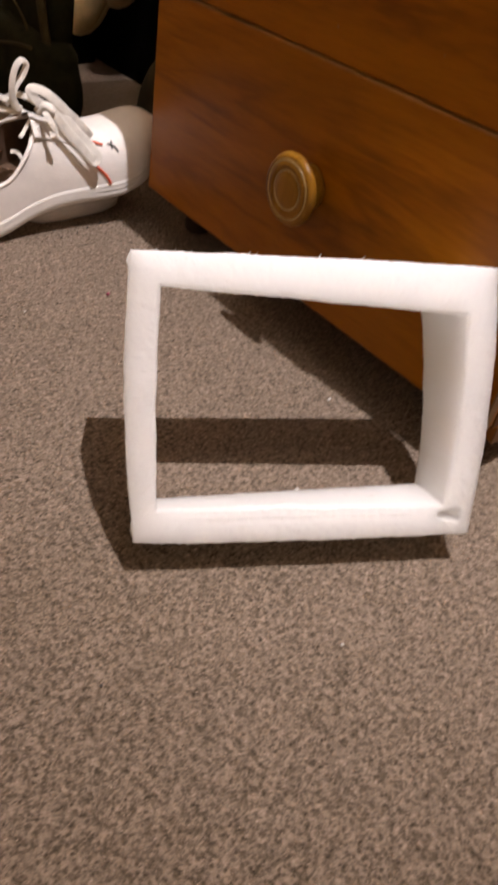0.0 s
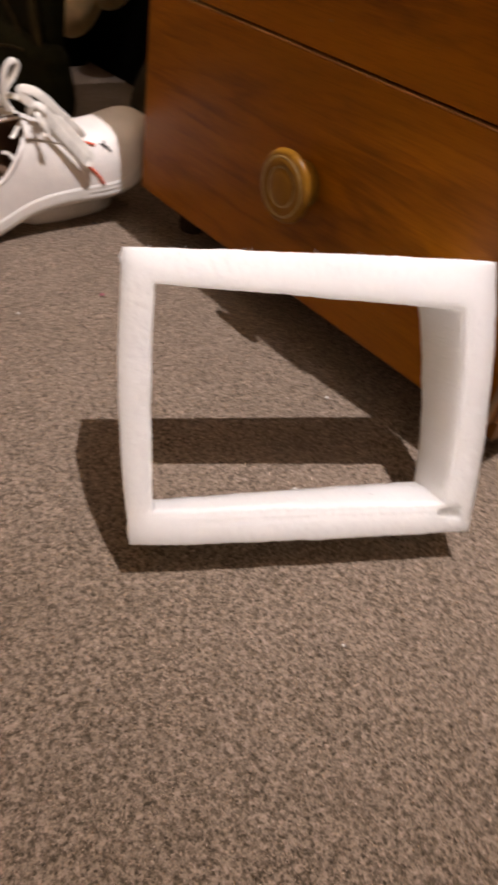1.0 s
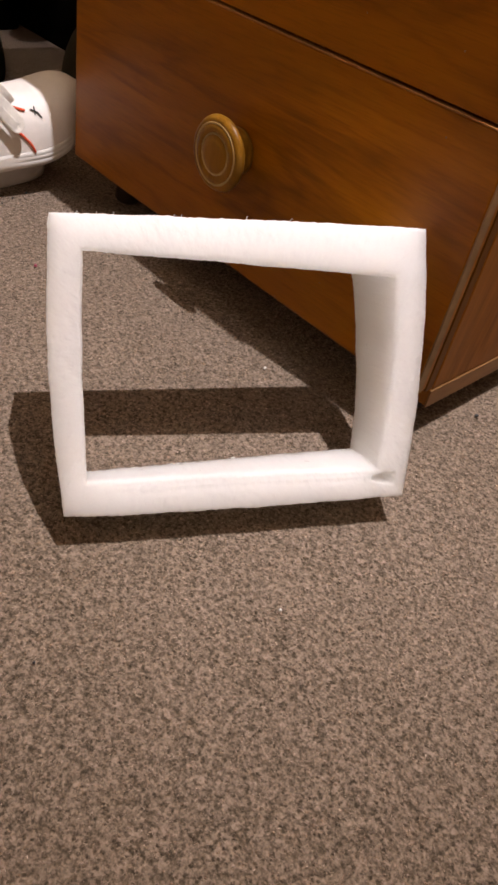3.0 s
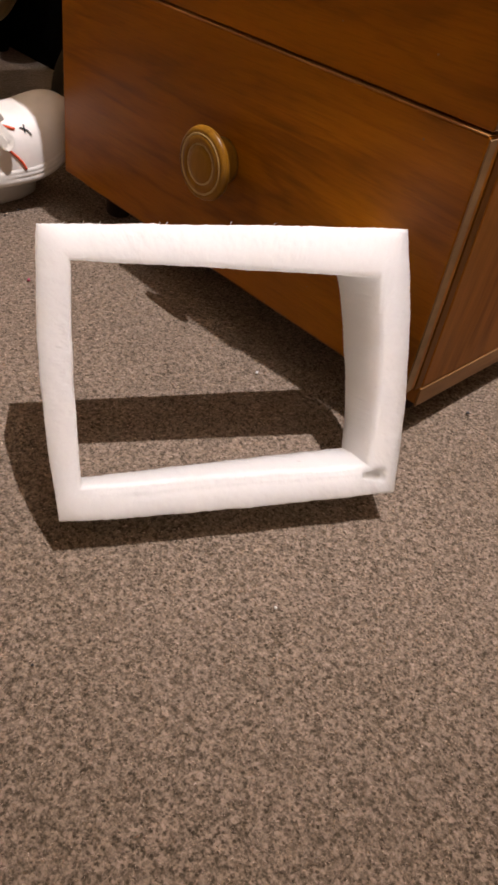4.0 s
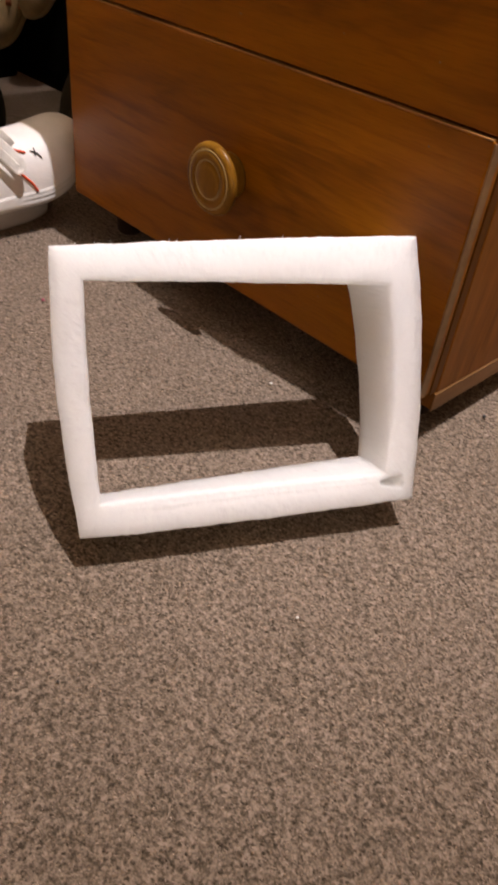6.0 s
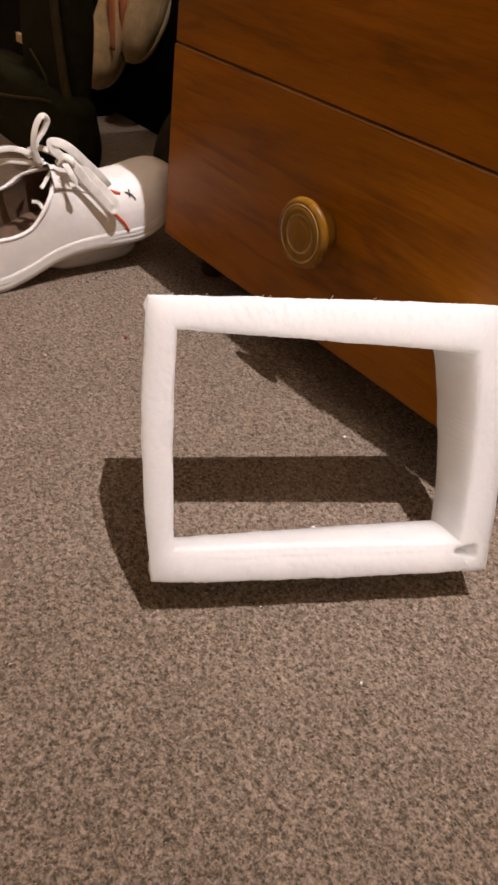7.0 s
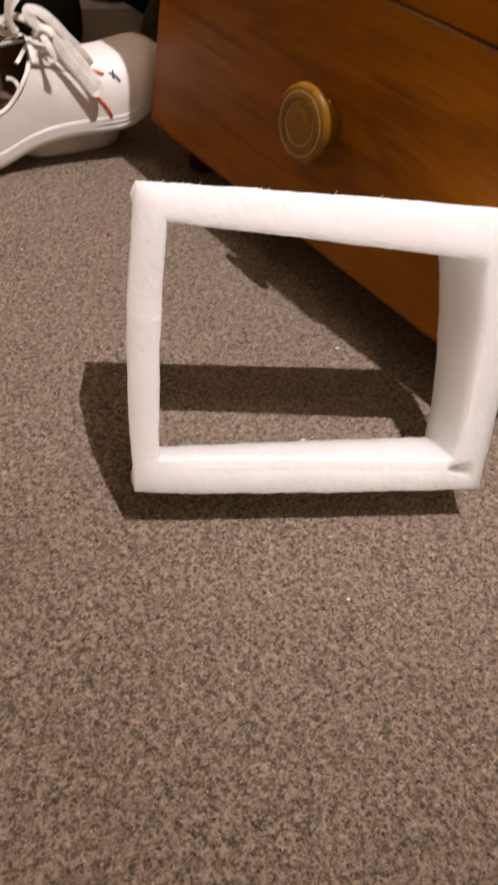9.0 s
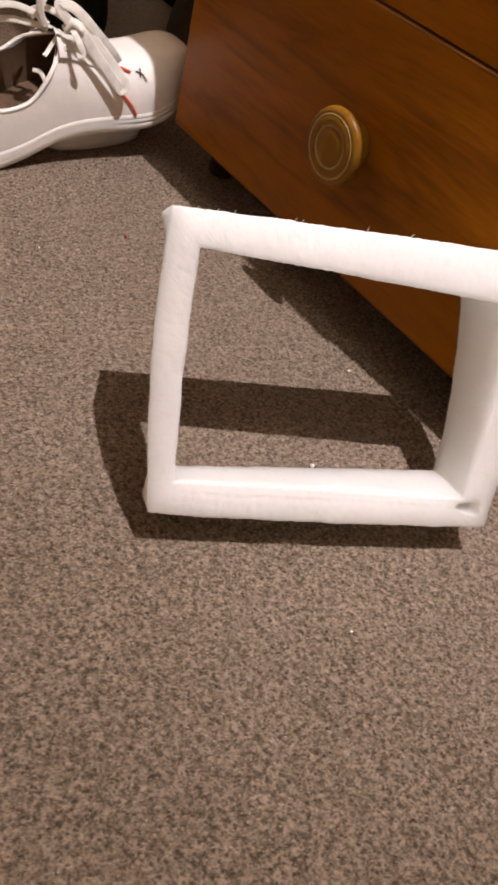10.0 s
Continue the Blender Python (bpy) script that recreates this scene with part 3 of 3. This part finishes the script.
    # eyelet stay and eyelets
    part("eyestay", ribbon([skin(0.425, 56, 0.0012), skin(0.47, 60, 0.0014), skin(0.54, 63, 0.0014), skin(0.6, 66, 0.0012)], 0.0085, 0.0011, (1, 0, 0.8), 8, 10), LEATHER, shoe, "white leather lacing stay", True)
    for s in (0.452,):
        p = skin(s, 58, 0.0026)
        ring = [p + Vector((-0.3, 0.95, -0.2)) * 0.0021 * math.cos(a) + Vector((-0.5, 0, 0.86)) * 0.0021 * math.sin(a) for a in (2 * math.pi * j / 12 for j in range(13))]
        part("eyelet", ribbon(ring, 0.0007, 0.0007, (1, 0, 0.5), 2, 6), RUBBER, shoe, "white eyelet", True)
    # laces
    knot = Vector((-0.463, -0.088, 0.1165))
    laces = (
        # standing loop
        ((-0.474, -0.108, 0.112), (-0.475, -0.1125, 0.124), (-0.475, -0.1125, 0.135), (-0.475, -0.109, 0.147), (-0.475, -0.1035, 0.153), (-0.476, -0.0985, 0.149), (-0.477, -0.102, 0.14), (-0.477, -0.109, 0.131), (-0.476, -0.1125, 0.122), (-0.475, -0.11, 0.113)),
        # upper band of the long bow, folding forward over the vamp
        (knot, (-0.466, -0.097, 0.125), (-0.468, -0.099, 0.1315), (-0.466, -0.09, 0.1305), (-0.463, -0.08, 0.124), (-0.461, -0.068, 0.1125), (-0.46, -0.058, 0.1035), (-0.46, -0.05, 0.0955), (-0.461, -0.044, 0.088)),
        (knot + Vector((0.001, 0.001, 0)), (-0.457, -0.083, 0.1135), (-0.4535, -0.073, 0.1), (-0.449, -0.062, 0.087), (-0.4465, -0.053, 0.0765), (-0.4455, -0.047, 0.071), (-0.446, -0.0445, 0.0755), (-0.45, -0.049, 0.083), (-0.455, -0.058, 0.093), (-0.4595, -0.07, 0.106), (-0.464, -0.083, 0.116)),
        # free end down the near side
        (knot + Vector((0.003, -0.002, -0.002)), (-0.4545, -0.091, 0.113), (-0.4495, -0.089, 0.108), (-0.447, -0.0865, 0.1005), (-0.449, -0.091, 0.0985)),
        # loops behind, across to the far side
        (knot, (-0.475, -0.098, 0.122), (-0.489, -0.104, 0.121), (-0.5, -0.11, 0.114), (-0.505, -0.104, 0.108)),
        ((-0.474, -0.106, 0.113), (-0.488, -0.112, 0.117), (-0.5, -0.124, 0.1185), (-0.506, -0.138, 0.115), (-0.512, -0.15, 0.106), (-0.513, -0.158, 0.096)),
        ((-0.476, -0.105, 0.11), (-0.492, -0.115, 0.108), (-0.505, -0.128, 0.106), (-0.514, -0.14, 0.099), (-0.512, -0.15, 0.091)),
        # inside the collar
        ((-0.478, -0.094, 0.104), (-0.474, -0.101, 0.099), (-0.471, -0.107, 0.093), (-0.468, -0.111, 0.091)),
        ((-0.479, -0.116, 0.075), (-0.473, -0.112, 0.0755), (-0.468, -0.11, 0.071), (-0.466, -0.109, 0.066)),
    )
    for k, pts in enumerate(laces):
        part("lace", ribbon(pts, 0.0046 if k == 2 else 0.0042 if k == 1 else 0.0018 if k > 6 else 0.0027, 0.0006, (0.75, -0.4, 0.5), 8, 8), LACE, shoe, "flat white woven lace")
    part("knot", ribbon(((-0.467, -0.094, 0.112), (-0.462, -0.089, 0.119), (-0.458, -0.084, 0.116), (-0.461, -0.083, 0.111)), 0.004, 0.0028, (0.6, 0, 0.8), 8, 10), LACE, shoe, "knot of the lace", True)


white_sneaker()


def sneaker_mate():
    """The other shoe, mostly hidden: a low sole and the back of its upper."""
    shoe = thing("sneaker", "white matching sneaker lying under the other one on carpet", "shoe", "pair of white sneakers")
    cx = lambda s: -0.5085 - 0.012 * s
    widths = ((0, 0.01), (0.06, 0.024), (0.15, 0.034), (0.4, 0.038), (0.7, 0.036), (0.85, 0.03), (0.95, 0.017), (1, 0.004))
    zb = ((0, 0.001), (1, 0.001))
    part("sole", sole_mesh(-0.106, 0.124, cx, widths, zb, 0.0195), RUBBER, shoe, "white rubber sole", True)
    low = ((0, 0.024), (0.3, 0.027), (0.8, 0.027), (1, 0.022))
    bm, _, _ = sneaker_shape(-0.104, 0.119, cx, widths, zb, low, ((0, 0.2), (1, 0.2)), ((0, 0.2), (1, 0.2)), 0.003, 30)
    part("upper", bm, LEATHER, shoe, "flattened white leather upper", True)


sneaker_mate()


# ---- dark things behind ----
def soft_bag(name, label, category, x0, x1, y0, y1, h, mat, lump=0.012, seed=1.0, power=0.45, top=0.75):
    bag = thing(name, label, category)
    rings, cx, cy = [], (x0 + x1) / 2, (y0 + y1) / 2
    for k in range(22):
        t = k / 21
        z = h * (1 - (1 - t) ** 1.3) if t < 1 else h
        f = (1 - max(0.0, (t - top) / (1 - top)) ** 2.2) ** 0.5 if t > top else 1.0
        f = max(f, 0.02) * (0.96 + 0.04 * math.sin(math.pi * min(1, t / 0.6)))
        ring = []
        for j in range(56):
            a = 2 * math.pi * j / 56
            c, s = math.cos(a), math.sin(a)
            p = Vector((cx + (x1 - x0) / 2 * f * math.copysign(abs(c) ** power, c), cy + (y1 - y0) / 2 * f * math.copysign(abs(s) ** power, s), z))
            d = lump * noise.noise(p * 9 + Vector((seed, seed * 2, 0))) * min(1, t * 5)
            ring.append(p + Vector((c, s, 0)) * d)
        rings.append(ring)
    part("body", loft(rings), mat, bag, smooth=True)
    return bag


olive = soft_bag("boot", "dark olive boot with stitched seams standing on carpet", "boot", -0.918, -0.755, 0.06, 0.1, 0.42, OLIVE, 0.006, 2.0, 0.5, 0.9)
foot = soft_bag("boot_foot", "", "", -1.08, -0.718, 0.03, 0.1, 0.1, OLIVE, 0.006, 2.0, 0.5, 0.7)
for ob in foot.children:
    ob.parent, ob.name = olive, "foot"
bpy.data.objects.remove(foot)
part("piping", ribbon(((-0.742, 0.07, 0.004), (-0.744, 0.058, 0.05), (-0.757, 0.055, 0.1), (-0.774, 0.055, 0.16), (-0.786, 0.056, 0.21), (-0.795, 0.06, 0.28)), 0.007, 0.004, (0.3, -1, 0), 6, 8), OLIVE_TRIM, olive, "lighter olive piping", True)
for pts in (((-0.94, 0.027, 0.055), (-0.88, 0.026, 0.066), (-0.82, 0.026, 0.078), (-0.77, 0.027, 0.088), (-0.745, 0.03, 0.09)), ((-0.85, 0.05, 0.13), (-0.82, 0.05, 0.115), (-0.80, 0.05, 0.1), (-0.79, 0.045, 0.09))):
    part("seam", ribbon(pts, 0.002, 0.0014, (0, -1, 0.2), 6, 6), OLIVE_TRIM, olive, "stitched seam", True)
pack = soft_bag("backpack", "black nylon backpack with a small pale label", "bag", -1.44, -0.98, 0.14, 0.28, 0.5, BLACKCLOTH, 0.008, 5.0, 0.45)
part("label_patch", block(-1.085, -1.055, 0.128, 0.1345, 0.094, 0.107, 0.001), CREAM, pack, "small pale label")
soft_bag("holdall", "black nylon holdall lying in shade on carpet", "bag", -1.46, -0.55, 0.265, 0.45, 0.46, BLACKCLOTH, 0.01, 4.0, 0.5)
soft_bag("slipper", "dark grey felt slipper standing on carpet beside chest", "slipper", -0.645, -0.44, 0.085, 0.25, 0.135, GREYFELT, 0.008, 7.0, 0.75, 0.45)


def cream_trainer(label, foot, lean, size, stripes, slim=1.0):
    """A running shoe propped upright on its toe."""
    shoe = thing("trainer", label, "shoe", "pair of cream trainers")
    ax = Vector(lean).normalized()
    side = ax.cross(Vector((0.55, -0.8, 0.1))).normalized()
    out = side.cross(ax)
    rings, sole = [], []
    for k in range(25):
        t = k / 24
        w = curve_at(((0, 0.006), (0.04, 0.022), (0.14, 0.037), (0.32, 0.043), (0.6, 0.036), (0.9, 0.032), (1, 0.022)), t) * size * slim
        h = curve_at(((0, 0.008), (0.06, 0.026), (0.2, 0.04), (0.45, 0.056), (0.6, 0.066), (1, 0.062)), t) * size
        c = Vector(foot) + ax * 0.27 * size * t
        rings.append([c + side * w * math.cos(a) + out * (h * max(0.0, math.sin(a)) ** 0.8 + 0.006 * min(0.0, math.sin(a))) for a in (2 * math.pi * j / 28 for j in range(28))])
        sole.append([c + side * (w + 0.003) * math.cos(a) - out * (0.004 - 0.016 * math.sin(a)) for a in (2 * math.pi * j / 28 for j in range(28))])
    part("upper", loft(rings), CREAM, shoe, "cream fabric upper", True)
    part("sole", loft(sole), CREAMSOLE, shoe, "cream foam sole", True)
    if stripes:
        for q in (-0.75, -0.2):
            line = []
            for t in (0.27, 0.4, 0.54, 0.68):
                c = Vector(foot) + ax * 0.27 * size * t
                w = curve_at(((0, 0.006), (0.04, 0.022), (0.14, 0.037), (0.32, 0.043), (0.6, 0.036), (1, 0.03)), t) * size * slim
                h = curve_at(((0, 0.008), (0.06, 0.026), (0.2, 0.04), (0.45, 0.056), (0.6, 0.066), (1, 0.062)), t) * size
                a = math.pi / 2 + q + (t - 0.5) * 2.2
                line.append(c + side * w * math.cos(a) + out * (h * math.sin(a) ** 0.8 + 0.0008))
            part("stripe", ribbon(line, 0.006, 0.0006, out * math.cos(q) - side * math.sin(q), 6, 6), PALE_ORANGE, shoe, "faded orange stripe", True)
        tip = Vector(foot) + ax * 0.19 - side * 0.035 + out * 0.045
        part("lace", ribbon((tip + ax * 0.05, tip + ax * 0.02 - side * 0.006, tip - ax * 0.01 - side * 0.002, tip - ax * 0.03), 0.004, 0.0015, out, 6, 6), LACE, shoe, "hanging pale lace", True)


cream_trainer("cream running trainer with orange stripes propped on its toe", (-0.986, 0.215, 0.046), (0.2, 0.28, 0.9), 1.0, True, 0.75)
cream_trainer("plain cream trainer propped on its toe against black holdall", (-0.892, 0.226, 0.104), (0.2, 0.26, 0.9), 0.8, False, 0.8)


# ---- crumbs on the carpet ----
def crumb(name, label, place, size, mat, seed):
    bm = bmesh.new()
    bmesh.ops.create_icosphere(bm, subdivisions=2, radius=size)
    for v in bm.verts:
        v.co = Vector(place) + v.co * (1 + 0.5 * noise.noise(v.co * 900 + Vector((seed, 0, 0)))) + Vector((0, 0, size * 0.8 + 0.0012))
    tagged(part(name, bm, mat), label, "crumb", "crumbs on the carpet")


for k, (x, y, r) in enumerate(((-0.052, -0.111, 0.0014), (0.054, -0.168, 0.0009), (-0.118, -0.02, 0.0011), (-0.33, -0.175, 0.0008))):
    crumb("foam_crumb", "tiny white foam crumb lying on carpet", (x, y, 0), r, RUBBER, k)
crumb("grit", "tiny black speck of grit lying on carpet", (0.013, 0.088, 0), 0.0014, INK, 8)
for k, (x, y, r) in enumerate(((-0.452, -0.052, 0.0011), (-0.446, -0.066, 0.0009), (-0.458, -0.034, 0.0012), (-0.442, -0.085, 0.0008), (0.005, -0.29, 0.0008))):
    crumb("grit", "tiny dark speck of grit lying on carpet", (x, y, 0), r, INK, 20 + k)
crumb("fluff", "tiny pink fluff caught in carpet", (-0.328, -0.098, 0), 0.0014, PINK, 9)


# ---- carpet pile ----
def carpet_pile():
    rng = np.random.default_rng(4)
    step = 0.0021
    gx, gy = np.meshgrid(np.arange(-0.72, 0.3, step), np.arange(-0.4, 0.3, step))
    x, y = gx.ravel(), gy.ravel()
    keep = ~((x > -0.41) & (x < -0.02) & (y > 0.12)) & ~((x < -0.55) & (y < -0.3))
    x, y = x[keep], y[keep]
    n = len(x)
    x, y = x + rng.normal(0, 0.0008, n), y + rng.normal(0, 0.0008, n)
    r, h = rng.uniform(0.0011, 0.0019, n), rng.uniform(0.0004, 0.0011, n)
    turn, tx, ty = rng.uniform(0, 1.6, n), rng.normal(0, 0.0009, n), rng.normal(0, 0.0009, n)
    verts = np.zeros((n, 5, 3))
    for k in range(4):
        a = turn + k * math.pi / 2
        verts[:, k] = np.c_[x + r * np.cos(a), y + r * np.sin(a), np.full(n, -0.0002)]
    verts[:, 4] = np.c_[x + tx, y + ty, h]
    caps = np.array([(k, (k + 1) % 4, 4) for k in range(4)])
    at = (np.arange(n) * 5)[:, None, None]
    me = bpy.data.meshes.new("carpet_pile")
    me.from_pydata(verts.reshape(-1, 3).tolist(), [], (caps + at).reshape(-1, 3).tolist())
    me.materials.append(PILE)
    tagged(new("carpet_pile", me), "grey brown tweed carpet loops covering the floor", "carpet", kind="stuff")


carpet_pile()
